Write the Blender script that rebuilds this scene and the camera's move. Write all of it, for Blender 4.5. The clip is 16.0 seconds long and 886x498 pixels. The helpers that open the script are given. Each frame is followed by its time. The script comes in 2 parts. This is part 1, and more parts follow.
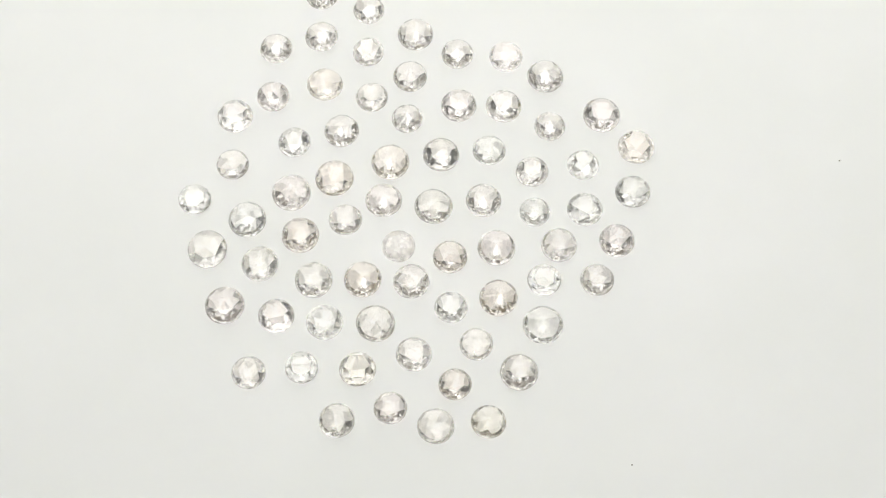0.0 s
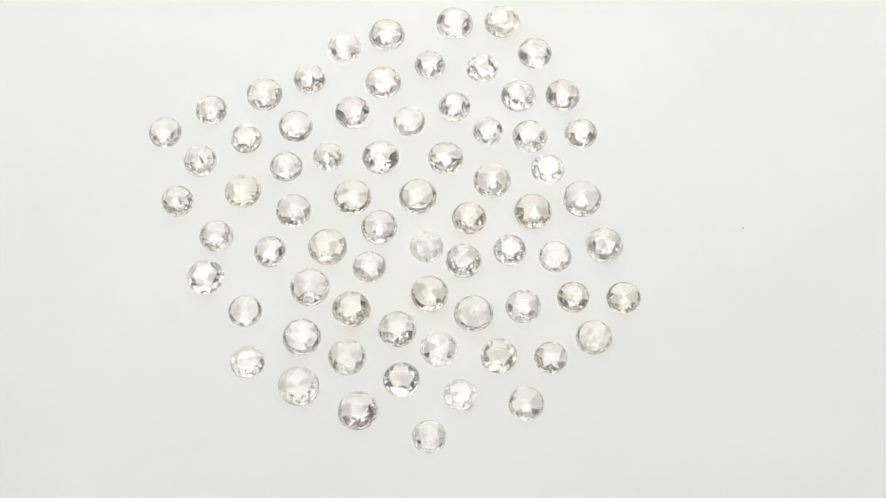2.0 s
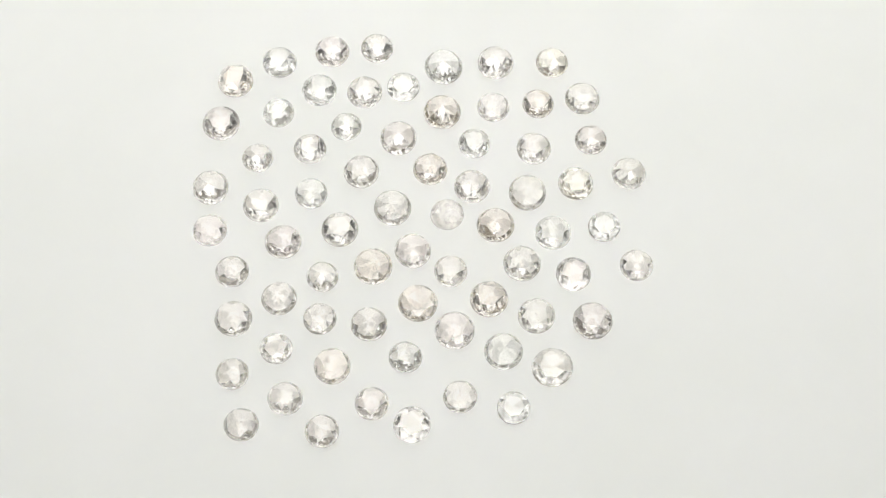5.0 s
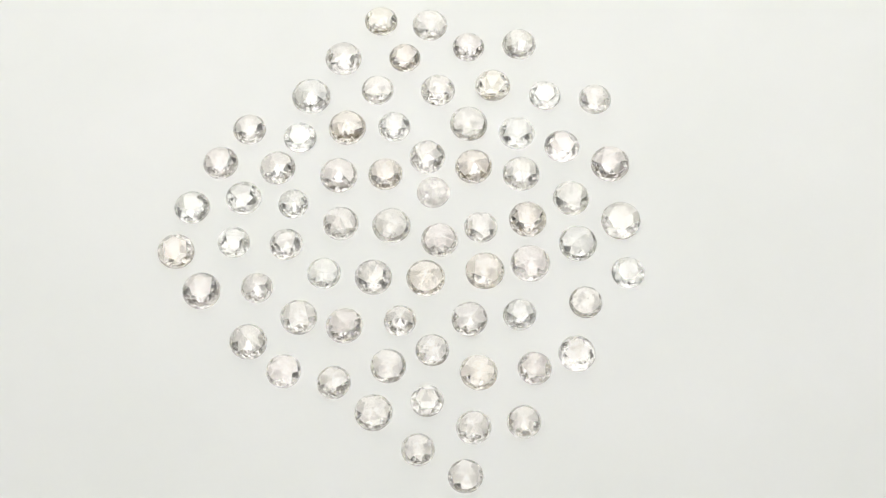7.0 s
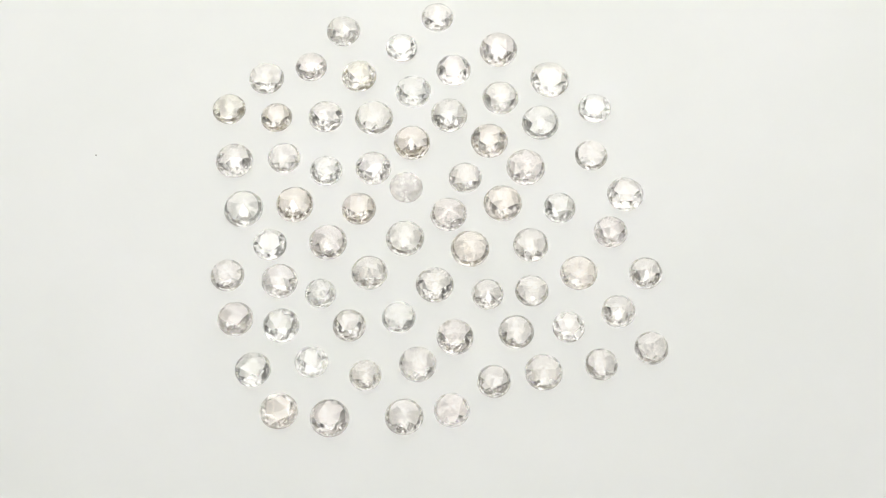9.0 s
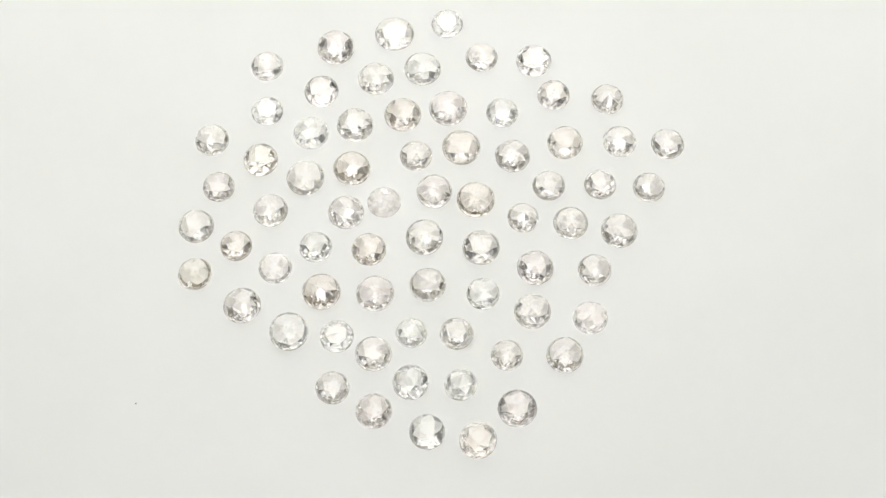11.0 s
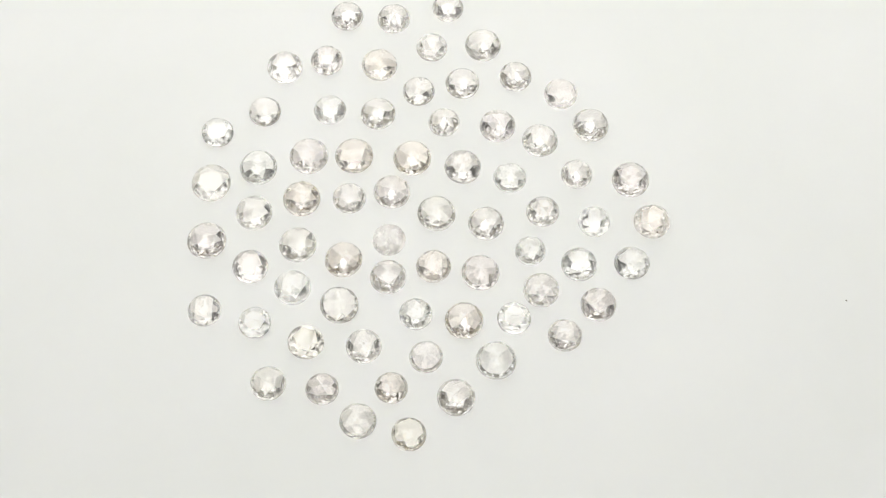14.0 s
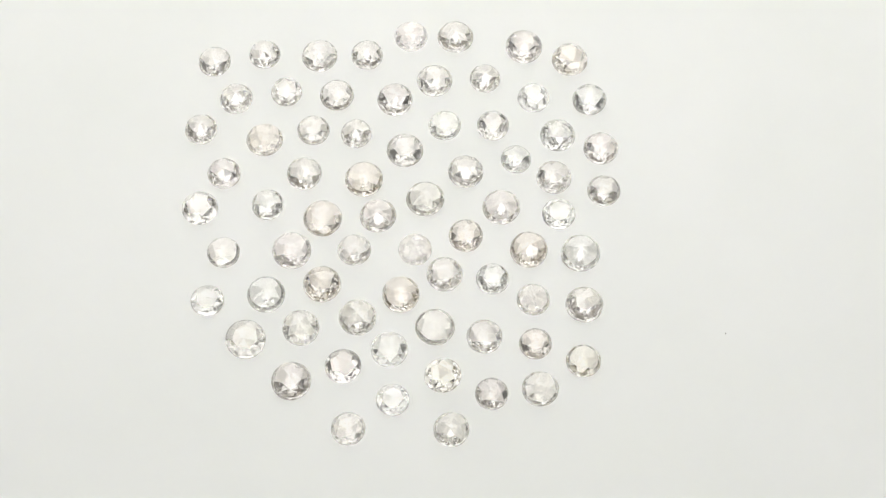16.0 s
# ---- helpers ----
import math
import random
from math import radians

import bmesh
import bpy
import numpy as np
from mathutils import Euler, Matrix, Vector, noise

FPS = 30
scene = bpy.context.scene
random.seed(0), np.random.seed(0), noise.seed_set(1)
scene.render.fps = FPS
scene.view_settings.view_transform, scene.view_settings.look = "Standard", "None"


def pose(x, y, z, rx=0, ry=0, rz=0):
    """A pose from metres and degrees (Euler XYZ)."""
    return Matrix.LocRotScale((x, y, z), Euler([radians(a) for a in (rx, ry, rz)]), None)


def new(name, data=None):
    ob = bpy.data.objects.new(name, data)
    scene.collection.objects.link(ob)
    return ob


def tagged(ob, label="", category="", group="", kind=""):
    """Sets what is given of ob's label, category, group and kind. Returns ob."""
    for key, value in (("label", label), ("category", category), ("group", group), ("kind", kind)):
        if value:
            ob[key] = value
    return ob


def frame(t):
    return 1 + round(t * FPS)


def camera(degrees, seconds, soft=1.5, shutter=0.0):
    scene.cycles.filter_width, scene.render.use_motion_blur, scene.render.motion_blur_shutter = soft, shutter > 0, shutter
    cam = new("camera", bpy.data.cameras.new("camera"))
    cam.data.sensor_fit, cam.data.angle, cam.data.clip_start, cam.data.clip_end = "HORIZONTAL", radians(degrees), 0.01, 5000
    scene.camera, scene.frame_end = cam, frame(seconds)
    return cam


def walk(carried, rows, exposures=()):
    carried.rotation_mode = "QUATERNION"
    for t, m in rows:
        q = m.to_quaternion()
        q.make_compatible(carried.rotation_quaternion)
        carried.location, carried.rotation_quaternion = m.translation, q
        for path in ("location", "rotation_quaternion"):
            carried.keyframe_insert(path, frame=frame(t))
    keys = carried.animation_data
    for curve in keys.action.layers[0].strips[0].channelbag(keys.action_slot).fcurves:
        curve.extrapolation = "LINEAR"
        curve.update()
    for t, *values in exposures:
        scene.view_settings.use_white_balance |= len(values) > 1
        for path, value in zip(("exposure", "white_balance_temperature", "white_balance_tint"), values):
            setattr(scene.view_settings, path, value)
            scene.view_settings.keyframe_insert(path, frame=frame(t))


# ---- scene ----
import collections

# ---- camera ----
cam = camera(25.96, 16.0, soft=1.25)
EYE = pose(0.00251, -0.06170, 0.15125, 21.27, 0, 0)
walk(cam, [(0, EYE), (16, EYE)])

# ---- light: a made-up, unseen light box with added lamps and a glowing back wall ----
world = bpy.data.worlds.new("dim_room")
world.use_nodes = True
world.node_tree.nodes["Background"].inputs[0].default_value = (0.05, 0.05, 0.05, 1)
world.node_tree.nodes["Background"].inputs[1].default_value = 0.3
scene.world = world
PANEL_GLOW = 0.95
RING_GLOW = 0.88
BACK_GLOW = 0.75
PANEL_FILL_WATTS = 0.080
RING_FILL_WATTS = 0.038
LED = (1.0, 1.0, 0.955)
scene.view_settings.exposure = 0.0
scene.cycles.max_bounces, scene.cycles.diffuse_bounces, scene.cycles.glossy_bounces, scene.cycles.transmission_bounces = 32, 12, 24, 32
scene.cycles.caustics_refractive = scene.cycles.caustics_reflective = True

TOP = 0.0            # the turntable's upper face
DESK = -0.03
HALF = 0.20          # half the box's width
CEIL = 0.17
MM = 0.001


# ---- materials ----
def material(name):
    m = bpy.data.materials.new(name)
    m.use_nodes = True
    return m, m.node_tree.nodes, m.node_tree.links, m.node_tree.nodes["Principled BSDF"]


def noise_node(nodes, links, scale, detail=4.0, coords="Object"):
    tc = nodes.new("ShaderNodeTexCoord")
    n = nodes.new("ShaderNodeTexNoise")
    n.inputs["Scale"].default_value, n.inputs["Detail"].default_value = scale, detail
    links.new(tc.outputs[coords], n.inputs["Vector"])
    return n


def ramp_node(nodes, links, source, stops):
    r = nodes.new("ShaderNodeValToRGB")
    while len(r.color_ramp.elements) < len(stops):
        r.color_ramp.elements.new(0.5)
    for e, (p, c) in zip(r.color_ramp.elements, stops):
        e.position, e.color = p, (*c, 1)
    links.new(source, r.inputs[0])
    return r


def matte(name, a, b, scale, rough, bump_scale, bump):
    m, nodes, links, bsdf = material(name)
    n = noise_node(nodes, links, scale)
    r = ramp_node(nodes, links, n.outputs["Fac"], [(0.3, a), (0.7, b)])
    links.new(r.outputs["Color"], bsdf.inputs["Base Color"])
    bsdf.inputs["Roughness"].default_value = rough
    f = noise_node(nodes, links, bump_scale, 2.0)
    bp = nodes.new("ShaderNodeBump")
    bp.inputs["Strength"].default_value, bp.inputs["Distance"].default_value = bump, 0.00002
    links.new(f.outputs["Fac"], bp.inputs["Height"])
    links.new(bp.outputs["Normal"], bsdf.inputs["Normal"])
    return m


def diamond_material(name, colour, cloud, cloud_low):
    """Clear stone of diamond's refraction, with faint clouds inside its skin."""
    m, nodes, links, bsdf = material(name)
    bsdf.inputs["Base Color"].default_value = (*colour, 1)
    bsdf.inputs["Transmission Weight"].default_value = 1.0
    bsdf.inputs["IOR"].default_value = 2.417
    r = noise_node(nodes, links, 900.0, 3.0)
    rough = ramp_node(nodes, links, r.outputs["Fac"], [(0.35, (0.0,) * 3), (0.75, (0.012,) * 3)])
    links.new(rough.outputs["Color"], bsdf.inputs["Roughness"])
    milk = nodes.new("ShaderNodeBsdfTranslucent")
    milk.inputs["Color"].default_value = (0.9, 0.88, 0.86, 1)
    f = noise_node(nodes, links, 1300.0, 5.0)
    amount = ramp_node(nodes, links, f.outputs["Fac"], [(cloud_low, (0.0,) * 3), (0.8, (cloud,) * 3)])
    mix = nodes.new("ShaderNodeMixShader")
    links.new(amount.outputs["Color"], mix.inputs[0])
    links.new(bsdf.outputs[0], mix.inputs[1])
    links.new(milk.outputs[0], mix.inputs[2])
    links.new(mix.outputs[0], nodes["Material Output"].inputs["Surface"])
    return m


PLATTER = matte("platter_white_card", (0.84, 0.845, 0.83), (0.87, 0.87, 0.865), 60.0, 0.55, 2500.0, 0.25)
_b = PLATTER.node_tree.nodes["Principled BSDF"]
_b.inputs["Subsurface Weight"].default_value = 1.0
_b.inputs["Subsurface Radius"].default_value = (1.0, 1.0, 0.95)
_b.inputs["Subsurface Scale"].default_value = 0.0015
PLASTIC = matte("turntable_grey_plastic", (0.5, 0.5, 0.5), (0.56, 0.56, 0.56), 90.0, 0.4, 3000.0, 0.2)
FRONT = matte("front_wall_black", (0.012, 0.012, 0.012), (0.02, 0.02, 0.02), 20.0, 0.8, 900.0, 0.3)
DESKTOP = matte("desk_white_laminate", (0.72, 0.72, 0.71), (0.78, 0.78, 0.77), 30.0, 0.5, 900.0, 0.2)
DUST = matte("dust_dark", (0.12, 0.11, 0.10), (0.25, 0.23, 0.2), 5000.0, 0.9, 9000.0, 0.5)


def glow_surface(name, glow):
    """White diffuser given its own glow, for added lamps and back wall, a little uneven."""
    m, nodes, links, bsdf = material(name)
    bsdf.inputs["Base Color"].default_value = (0.8, 0.8, 0.8, 1)
    bsdf.inputs["Roughness"].default_value = 0.8
    bsdf.inputs["Emission Color"].default_value = (*LED, 1)
    n = noise_node(nodes, links, 9.0, 2.0)
    r = ramp_node(nodes, links, n.outputs["Fac"], [(0.3, (glow * 0.75,) * 3), (0.7, (glow * 1.25,) * 3)])
    links.new(r.outputs["Color"], bsdf.inputs["Emission Strength"])
    return m


CEILING = matte("box_ceiling_white", (0.82, 0.82, 0.81), (0.86, 0.86, 0.85), 20.0, 0.7, 900.0, 0.3)
RING_DIFFUSER = glow_surface("ring_diffuser", RING_GLOW)
LED_DIFFUSER = glow_surface("led_diffuser", PANEL_GLOW)
BACK_WALL_LIT = glow_surface("back_wall_glow", BACK_GLOW)
WALL = matte("box_wall_dark_grey", (0.10, 0.10, 0.10), (0.13, 0.13, 0.13), 20.0, 0.7, 900.0, 0.3)

STONE = {
    "n": diamond_material("diamond_neutral", (1.0, 0.970, 0.952), 0.10, 0.52),
    "w": diamond_material("diamond_champagne", (1.0, 0.950, 0.910), 0.08, 0.55),
    "y": diamond_material("diamond_straw", (1.0, 0.970, 0.918), 0.08, 0.55),
    "p": diamond_material("diamond_rosy", (1.0, 0.956, 0.944), 0.12, 0.52),
    "c": diamond_material("diamond_clear", (1.0, 0.988, 0.972), 0.10, 0.52),
    "g": diamond_material("diamond_greyish", (0.985, 0.960, 0.935), 0.14, 0.50),
    "m": diamond_material("diamond_milky", (0.985, 0.965, 0.97), 0.75, 0.25),
}


def frosted_outline_rim(name, dark, pale):
    """The ground, unpolished edge of a stone, half clear; its dull greyish brown paints in the dark outline of inner
    reflection.
    """
    m, nodes, links, bsdf = material(name)
    n = noise_node(nodes, links, 2600.0, 3.0)
    c = ramp_node(nodes, links, n.outputs["Fac"], [(0.3, dark), (0.7, pale)])
    links.new(c.outputs["Color"], bsdf.inputs["Base Color"])
    bsdf.inputs["Roughness"].default_value, bsdf.inputs["IOR"].default_value = 0.45, 1.6
    bsdf.inputs["Transmission Weight"].default_value = 0.35
    return m


GREY_RIM = frosted_outline_rim("diamond_rim_grey", (0.10, 0.085, 0.06), (0.48, 0.42, 0.34))
WARM_RIM = frosted_outline_rim("diamond_rim_brown", (0.09, 0.066, 0.03), (0.44, 0.34, 0.20))
PALE_RIM = frosted_outline_rim("diamond_rim_pale", (0.22, 0.21, 0.19), (0.66, 0.63, 0.58))
RIM = collections.defaultdict(lambda: GREY_RIM, w=WARM_RIM, y=WARM_RIM, c=PALE_RIM, m=PALE_RIM)
WORDS = {
    "n": "near-colourless rose-cut diamond lying flat on white turntable",
    "w": "pale champagne-brown rose-cut diamond on white turntable",
    "y": "faint straw-yellow rose-cut diamond on white turntable",
    "p": "faintly rosy rose-cut diamond with sparkling rim on white turntable",
    "c": "clear icy rose-cut diamond on white turntable",
    "g": "slightly greyish rose-cut diamond with fine inclusions on white turntable",
    "m": "milky translucent small rose-cut diamond near the turntable's middle",
}


CUTS = {
    "table": "pale rose-cut diamond with smooth flat top on white turntable",
    "ridge": "clear rose-cut diamond, its straight reflected line shaped as a ridge, on white turntable",
    "three": "rose-cut diamond with three broad top facets on white turntable",
}


# ---- building ----
def mesh_from(bm, name, *mats, smooth=False, turned_out=True):
    me = bpy.data.meshes.new(name)
    if turned_out:
        bmesh.ops.recalc_face_normals(bm, faces=bm.faces)
    bm.to_mesh(me)
    bm.free()
    for m in mats:
        me.materials.append(m)
    for p in me.polygons:
        p.use_smooth = smooth
    return me


def part(name, bm, mat, parent, label=""):
    ob = new(name, mesh_from(bm, name, mat))
    ob.parent = parent
    return tagged(ob, label)


def slab(x0, x1, y0, y1, z0, z1):
    bm = bmesh.new()
    bmesh.ops.create_cube(bm, size=1.0, matrix=Matrix.Translation(((x0 + x1) / 2, (y0 + y1) / 2, (z0 + z1) / 2))
                          @ Matrix.Diagonal((x1 - x0, y1 - y0, z1 - z0, 1)))
    return bm


def lathe(profile, steps=128):
    """A turned solid from (radius, height) pairs, from its axis below to its axis above."""
    bm = bmesh.new()
    rings = []
    for r, zz in profile:
        if r == 0:
            rings.append([bm.verts.new((0, 0, zz))])
        else:
            rings.append([bm.verts.new((r * math.cos(2 * math.pi * k / steps), r * math.sin(2 * math.pi * k / steps), zz))
                          for k in range(steps)])
    for lo, hi in zip(rings, rings[1:]):
        for k in range(steps):
            j = (k + 1) % steps
            if len(lo) == 1:
                bm.faces.new((lo[0], hi[j], hi[k]))
            elif len(hi) == 1:
                bm.faces.new((lo[k], lo[j], hi[0]))
            else:
                bm.faces.new((lo[k], lo[j], hi[j], hi[k]))
    return bm


def structure(name, bm, mat, label):
    return tagged(new(name, mesh_from(bm, name, mat)), label, kind="structure")


# made-up, unseen box round the turntable, to shape the light and the stones' reflections
T = 0.006
structure("floor", slab(-HALF - T, HALF + T, -HALF - T, HALF + T, DESK - 0.02, DESK), DESKTOP, "white laminate desk top under the turntable")
# back wall's glow is added, to lift the stones' grey far facets
structure("wall_north", slab(-HALF, HALF, HALF, HALF + T, DESK, CEIL), BACK_WALL_LIT, "unseen white back wall with an added glow")
# unseen front, made black so that rim facets pick up darks
structure("wall_south", slab(-HALF, HALF, -HALF - T, -HALF, DESK, CEIL), FRONT, "unseen black front wall added for dark facet reflections")
structure("wall_east", slab(HALF, HALF + T, -HALF - T, HALF + T, DESK, CEIL), WALL, "unseen dark grey side wall of a made-up light box")
structure("wall_west", slab(-HALF - T, -HALF, -HALF - T, HALF + T, DESK, CEIL), WALL, "unseen dark grey side wall of a made-up light box")


def ceiling_with_hole(cx, cy, r, steps=64):
    bm = bmesh.new()
    edge = HALF + T
    inner, outer = [], []
    for k in range(steps):
        a = 2 * math.pi * (k + 0.5) / steps
        dx, dy = math.cos(a), math.sin(a)
        inner.append(bm.verts.new((cx + r * dx, cy + r * dy, CEIL)))
        reach = min((edge - cx * (1 if dx > 0 else -1)) / abs(dx), (edge - cy * (1 if dy > 0 else -1)) / abs(dy))
        outer.append(bm.verts.new((cx + reach * dx, cy + reach * dy, CEIL)))
    faces = [bm.faces.new((inner[k], outer[k], outer[(k + 1) % steps], inner[(k + 1) % steps])) for k in range(steps)]
    up = bmesh.ops.extrude_face_region(bm, geom=faces)
    bmesh.ops.translate(bm, vec=(0, 0, 0.004), verts=[v for v in up["geom"] if isinstance(v, bmesh.types.BMVert)])
    return bm


# unseen ceiling; its hole is added as a dark spot for the stones to reflect
structure("ceiling", ceiling_with_hole(0.0025, -0.069, 0.022), CEILING, "unseen plain white ceiling with a hole added for dark reflections")


def added_led_panel(x0, x1, y0, y1):
    """An added flat lamp, out of view under the ceiling: a white rim round a glowing diffuser."""
    lamp = tagged(new("added_led_panel"), "unseen flat white LED panel lamp added under the box ceiling", "lamp", "lamps of the photo box")
    lamp.location = ((x0 + x1) / 2, (y0 + y1) / 2, CEIL)
    w, d, e = (x1 - x0) / 2, (y1 - y0) / 2, 0.004
    bm = slab(-w, w, -d, d, -0.006, 0)
    low = min(bm.faces, key=lambda f: f.calc_center_median().z)
    bmesh.ops.inset_region(bm, faces=[low], thickness=e, depth=-0.002)
    part("frame", bm, PLASTIC, lamp, "thin grey rim")
    part("diffuser", slab(-w + e + 0.0002, w - e - 0.0002, -d + e + 0.0002, d - e - 0.0002, -0.0055, -0.0042), LED_DIFFUSER, lamp, "glowing white diffuser")
    return lamp


def assumed_ring_light(x, y, r0, r1):
    """An assumed, unseen round flat lamp about the viewing hole: a channel-shaped housing with a glowing diffuser in
    it.
    """
    lamp = tagged(new("assumed_ring_light"), "unseen, assumed flat white LED ring lamp around the viewing hole", "lamp", "lamps of the photo box")
    lamp.location = (x, y, CEIL)
    rim = 0.003

    def turned_ring(profile, steps=96):
        bm = bmesh.new()
        loops = [[bm.verts.new((r * math.cos(2 * math.pi * k / steps), r * math.sin(2 * math.pi * k / steps), z)) for k in range(steps)]
                 for r, z in profile]
        for a, b in zip(loops, loops[1:] + loops[:1]):
            for k in range(steps):
                bm.faces.new((a[k], a[(k + 1) % steps], b[(k + 1) % steps], b[k]))
        return bm

    part("housing", turned_ring([(r0, 0), (r0, -0.007), (r0 + rim, -0.007), (r0 + rim, -0.003), (r1 - rim, -0.003),
                                 (r1 - rim, -0.007), (r1, -0.007), (r1, 0)]), PLASTIC, lamp, "grey ring housing")
    part("diffuser", turned_ring([(r0 + rim + 0.0002, -0.0035), (r0 + rim + 0.0002, -0.006), (r1 - rim - 0.0002, -0.006),
                                  (r1 - rim - 0.0002, -0.0035)]), RING_DIFFUSER, lamp, "glowing white ring diffuser")
    return lamp


def add_fill(lamp, shape, x, y, watts):
    """Added area lamp below a diffuser: brightens the platter without showing in the stones."""
    data = bpy.data.lights.new("fill_lamp", "AREA")
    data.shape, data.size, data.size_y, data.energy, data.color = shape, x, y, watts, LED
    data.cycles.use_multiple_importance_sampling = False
    ob = new("fill_lamp", data)
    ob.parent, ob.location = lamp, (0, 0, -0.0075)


add_fill(assumed_ring_light(0.0025, -0.069, 0.022, 0.104), "DISK", 0.2, 0.2, RING_FILL_WATTS)
added_led_panel(-0.190, -0.108, -0.02, 0.185)
added_led_panel(0.108, 0.190, -0.02, 0.185)
add_fill(added_led_panel(-0.100, 0.100, 0.040, 0.185), "RECTANGLE", 0.19, 0.135, PANEL_FILL_WATTS)

# the turntable: a fixed foot, and the turning platter with a bevelled rim
turntable = tagged(new("turntable"), "round turntable with a matte white platter, slowly turning", "turntable")
part("base", lathe([(0, DESK), (0.052, DESK), (0.054, DESK + 0.002), (0.054, DESK + 0.016), (0.050, DESK + 0.018),
                    (0.012, DESK + 0.018), (0.012, TOP - 0.0085), (0, TOP - 0.0085)]), PLASTIC, turntable, "grey plastic base")
platter = part("platter", lathe([(0, -0.0085), (0.0735, -0.0085), (0.075, -0.007), (0.075, -0.0012), (0.0747, -0.0004),
                                 (0.0739, 0.0), (0.03, 0.0), (0, 0.0)], 192), PLATTER, turntable, "matte white round platter")


# ---- the stones ----
def rose_cut(d, seed, style):
    """A rose-cut stone: flat base, thin girdle, and a low dome of flat facets that meet in one point."""
    rng = random.Random(seed)
    r = d / 2
    h = r * rng.uniform(0.58, 0.80)
    g = h * rng.uniform(0.09, 0.15)
    n = 3 if style == "three" else rng.choice((6, 6, 6, 6, 5, 7))
    if style == "table":
        h *= 0.72
    turn = rng.uniform(0, math.pi)
    pts = []

    def ring(count, rad, zz, a0, wob, zw):
        for k in range(count):
            a = a0 + 2 * math.pi * k / count + rng.uniform(-wob, wob) / count
            q = rad * (1 + rng.uniform(-0.02, 0.02))
            pts.append((q * math.cos(a), q * math.sin(a), zz + rng.uniform(-zw, zw) * h))

    m, base, shoulder = 56, rng.uniform(0.92, 0.97), rng.uniform(0.958, 0.978)
    oval, lean = rng.uniform(0.0, 0.018), rng.uniform(0, math.pi)
    for k in range(m):   # bevelled in under the girdle and again over it
        a = 2 * math.pi * k / m + rng.uniform(-0.02, 0.02)
        q = r * (1 + rng.uniform(-0.012, 0.008) + oval * math.cos(2 * (a - lean)))
        x, y = q * math.cos(a), q * math.sin(a)
        if k % 2 == 0:
            pts.append((base * x, base * y, 0.0))
        pts.append((x, y, g * rng.uniform(0.4, 0.5)))
        pts.append((shoulder * x, shoulder * y, g))
    if style == "table":
        ring(7, r * 0.64, h * 0.93, turn, 0.4, 0.01)
        pts.append((r * rng.uniform(-0.15, 0.15), r * rng.uniform(-0.15, 0.15), h))
    elif style == "ridge":
        # ridge shaped in place of a straight line reflected on a flat top
        for e in (-0.46, 0.46):
            pts.append((r * e * math.cos(turn), r * e * math.sin(turn), h))
        ring(6, r * 0.66, h * 0.74, turn + 0.52, 0.3, 0.015)
    elif n == 3:
        ring(3, r * 0.50, h * 0.96, turn, 0.3, 0.01)
        ring(6, r * 0.72, h * 0.76, turn + 0.5, 0.3, 0.02)
    else:
        ox, oy, blunt = r * rng.uniform(-0.07, 0.07), r * rng.uniform(-0.07, 0.07), r * rng.choice((0.0, 0.05, 0.075, 0.09))
        for k in range(6 if blunt else 1):   # often a tiny flat, shaped in to mirror a grey dot at the point
            pts.append((ox + blunt * math.cos(k * math.pi / 3), oy + blunt * math.sin(k * math.pi / 3), h))
        ring(n, r * rng.uniform(0.50, 0.60), h * rng.uniform(0.70, 0.78), turn, 0.35, 0.02)
    c = n if n > 3 else 6
    ring(rng.choice((2, 3, 3)) * c, r * 0.82, g + (h - g) * 0.41, turn + math.pi / (2 * c), 0.5, 0.045)
    ring(rng.choice((6, 7)) * c, r * 0.93, g + (h - g) * 0.19, turn, 0.8, 0.06)
    bm = bmesh.new()
    for q in pts:
        bm.verts.new(q)
    hull = bmesh.ops.convex_hull(bm, input=bm.verts)
    loose = [v for v in bm.verts if not v.link_faces]
    bmesh.ops.delete(bm, geom=loose, context="VERTS")
    bmesh.ops.dissolve_limit(bm, angle_limit=radians(1.0), verts=bm.verts, edges=bm.edges)
    bmesh.ops.recalc_face_normals(bm, faces=bm.faces)
    band = bm.copy()
    low = [[f for f in b.faces if max(v.co.z for v in f.verts) < g * 1.05 and f.normal.z > -0.9] for b in (bm, band)]
    keep = set(low[1])
    bmesh.ops.delete(bm, geom=low[0], context="FACES")
    bmesh.ops.delete(band, geom=[f for f in band.faces if f not in keep], context="FACES")
    return bm, band


stones = []
SINK = 0.02 * MM      # hair's breadth between a stone's base and the platter


def lay(c, places, style="star"):
    """Stones of one colour and cut. places: mm from the platter's axis, at the clip's start, and the diameter in mm."""
    for x, y, d in places:
        k = len(stones)
        crown, band = rose_cut(d * MM, 100 + k, style)
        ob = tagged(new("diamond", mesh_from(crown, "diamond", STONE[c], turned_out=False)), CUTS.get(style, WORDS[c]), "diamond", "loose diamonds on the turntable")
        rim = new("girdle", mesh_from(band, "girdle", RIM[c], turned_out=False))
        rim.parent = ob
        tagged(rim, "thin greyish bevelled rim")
        ob.visible_shadow = rim.visible_shadow = False   # cast shadows off: the platter is lit as if through clear stones
        stones.append((ob, x * MM, y * MM, random.Random(k).uniform(0, 360)))


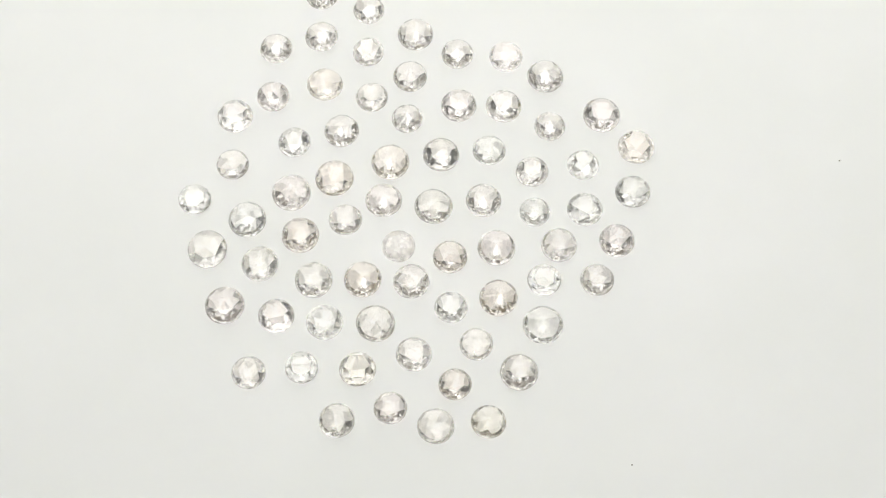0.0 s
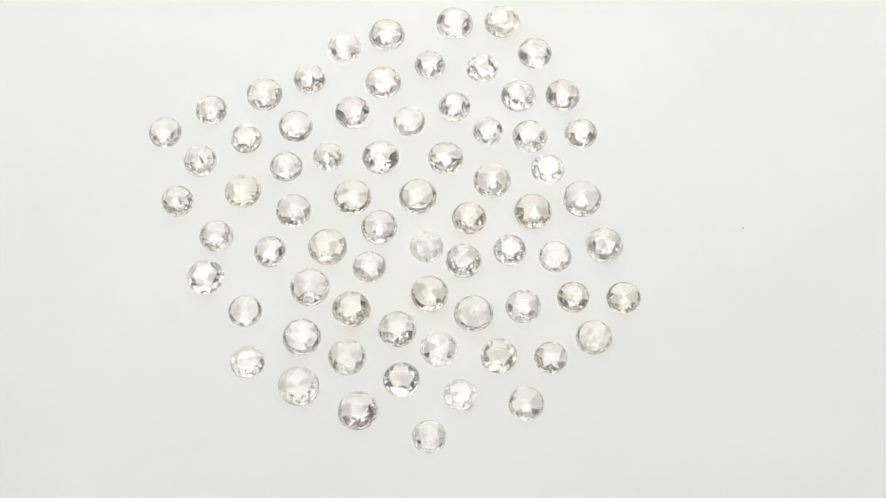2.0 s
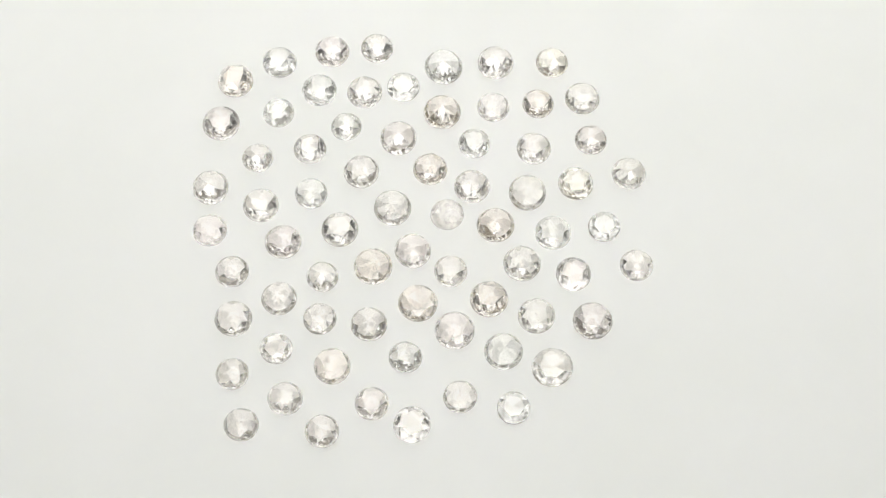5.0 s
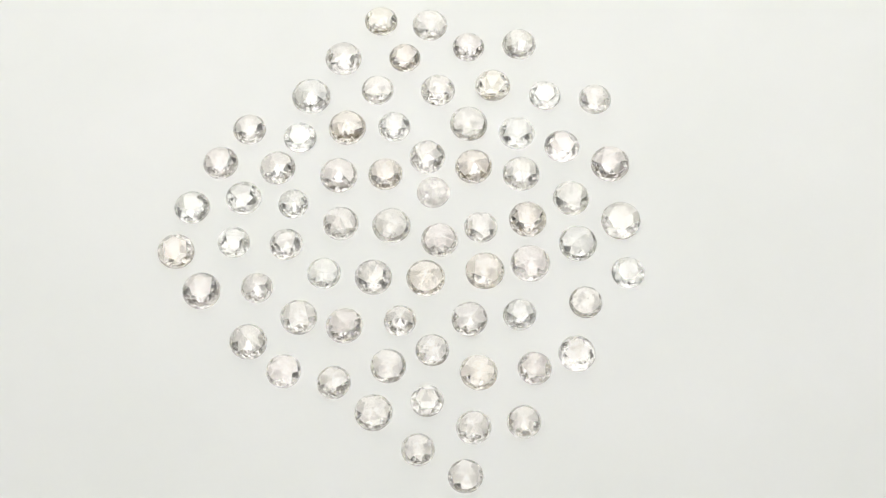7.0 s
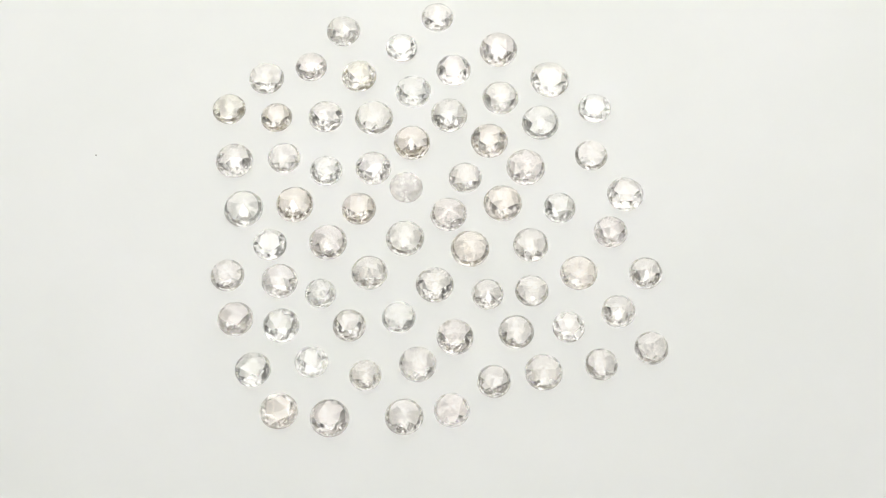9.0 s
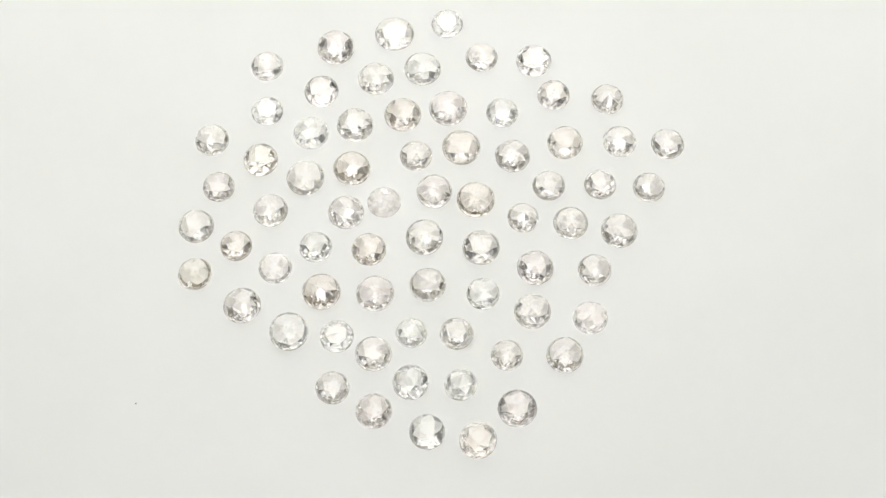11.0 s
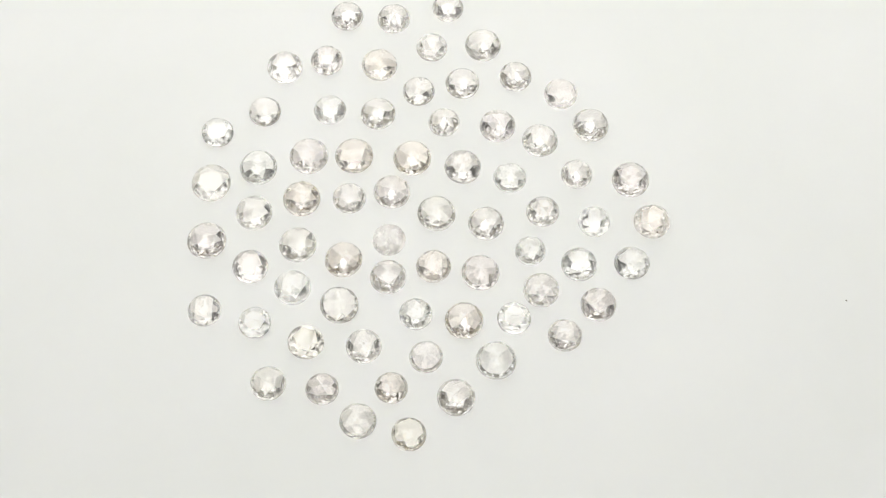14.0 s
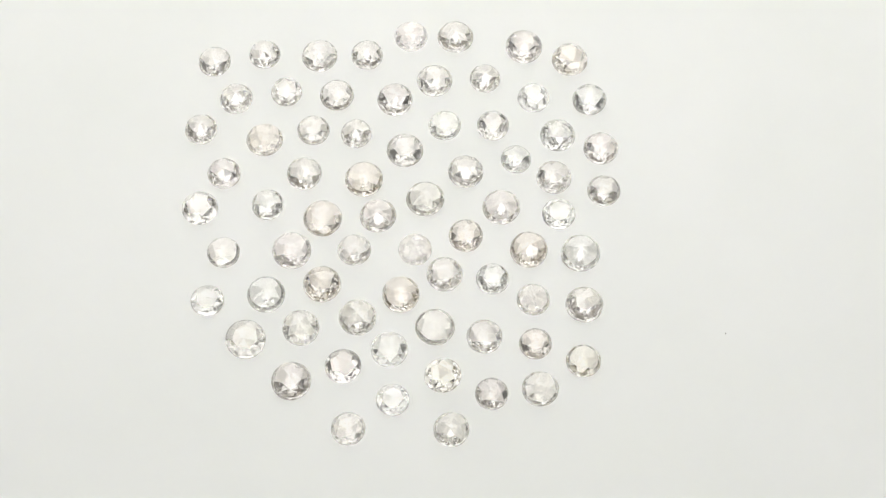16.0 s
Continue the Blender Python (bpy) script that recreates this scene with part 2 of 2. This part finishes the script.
lay("n", [(-8.25, 21.40, 2.85), (-4.07, 19.90, 2.74), (0.08, 17.47, 3.13), (-8.19, 17.25, 2.88), (-12.16, 16.07, 2.82), (3.78, 15.53, 2.82),
          (11.44, 13.33, 3.11), (-0.36, 13.35, 2.96), (-3.69, 11.34, 2.79), (7.78, 10.48, 3.09), (-0.59, 9.28, 2.68), (11.75, 8.55, 2.68),
          (-6.25, 8.11, 3.02), (-15.55, 4.94, 2.80), (2.34, 5.87, 3.15), (10.14, 4.28, 2.80), (5.97, 1.61, 3.03), (-5.77, -0.17, 2.82),
          (12.32, -2.49, 3.05), (-0.14, -5.76, 3.07), (15.45, -5.61, 2.83), (-13.50, -13.76, 2.83), (0.10, -12.18, 2.98), (5.27, -11.29, 2.80),
          (8.79, -13.73, 3.16)])
lay("n", [(-4.06, 15.73, 2.72), (-15.51, 9.52, 3.08)], "three")
lay("p", [(8.03, 15.30, 2.92), (-12.28, 11.40, 2.84), (3.88, 10.54, 3.09), (16.26, 9.63, 3.23), (-10.43, 2.31, 3.32), (-2.55, 1.61, 3.08),
          (7.02, -2.74, 3.19), (17.22, -2.08, 3.00), (-15.71, -7.91, 3.30), (-1.80, -16.80, 2.76)])
lay("w", [(-7.80, 12.56, 3.10), (-2.01, 5.18, 3.25), (-6.79, 3.67, 3.29), (-9.57, -1.59, 3.20), (3.11, -3.56, 2.94), (-4.22, -5.58, 3.17),
          (7.15, -7.24, 3.21), (3.50, -14.77, 2.73)])
lay("c", [(-10.30, 7.01, 2.77), (6.48, 6.28, 2.81), (10.31, 0.54, 2.63), (-14.10, -0.17, 3.21), (-7.34, -9.37, 3.10), (3.18, -8.07, 2.77),
          (10.82, -9.63, 3.33)])
lay("w", [(19.15, 6.57, 3.11)], "three")
lay("c", [(14.53, 4.88, 2.75), (18.71, 2.40, 2.98), (14.58, 0.77, 3.02)], "ridge")
lay("c", [(-18.65, 1.71, 2.78), (11.00, -5.63, 2.83), (-9.16, -13.34, 2.74)], "table")
lay("g", [(1.71, 1.04, 3.22), (-12.90, -4.17, 3.13), (-8.34, -5.64, 3.17), (-3.10, -9.49, 3.24), (-6.15, -17.85, 2.94), (1.92, -18.34, 3.03)])
lay("g", [(-17.38, -2.87, 3.38)], "table")
lay("m", [(-1.25, -2.60, 2.85)])
lay("p", [(-11.38, -8.81, 3.00)], "three")
lay("y", [(-4.54, -13.47, 3.02)], "three")
lay("y", [(6.23, -17.97, 2.85)])

# dust on the platter
specks = []
for x, y, s in ((36.60, 5.31, 0.075), (17.80, -21.57, 0.07)):
    bm = bmesh.new()
    bmesh.ops.create_icosphere(bm, subdivisions=1, radius=s * MM)
    for v in bm.verts:
        v.co.x *= random.uniform(0.8, 1.5)
        v.co.y *= random.uniform(0.7, 1.1)
        v.co.z = v.co.z * 0.5 + 0.45 * s * MM
    ob = tagged(new("dust_speck", mesh_from(bm, "dust_speck", DUST)), "tiny dark dust speck on white turntable", "dust", "dust on the turntable")
    specks.append((ob, x * MM, y * MM, 0.0))


# ---- what moves: the platter turns, and all that lies on it ----
TURN = [(0, 0), (0.5, 11.85), (1, 24.27), (1.5, 36.51), (2, 48.6), (2.5, 61.0), (3, 73.06), (3.5, 85.02), (4, 97.5), (6.5, 157.5),
        (7, 169.81), (7.5, 181.85), (8, 193.95), (8.5, 206.16), (9, 218.45), (11.5, 278.4), (12, 290.75), (12.5, 303.02), (13, 315.1),
        (13.5, 327.71), (14, 340.1), (14.5, 352.17), (15, 364.7), (15.5, 376.8), (16, 388.75)]   # seconds, degrees


def turned(t):
    for (t0, a0), (t1, a1) in zip(TURN, TURN[1:]):
        if t <= t1:
            return a0 + (a1 - a0) * (t - t0) / (t1 - t0)
    return TURN[-1][1]


def motions():
    times = [k / 4 for k in range(65)]
    walk(platter, [(t, pose(0, 0, TOP, 0, 0, turned(t))) for t in times])
    for ob, x, y, a in stones + specks:
        z = TOP + (SINK if ob.name.startswith("diamond") else 0)
        rows = []
        for t in times:
            w = radians(turned(t))
            rows.append((t, pose(x * math.cos(w) - y * math.sin(w), x * math.sin(w) + y * math.cos(w), z, 0, 0, a + turned(t))))
        walk(ob, rows)


motions()
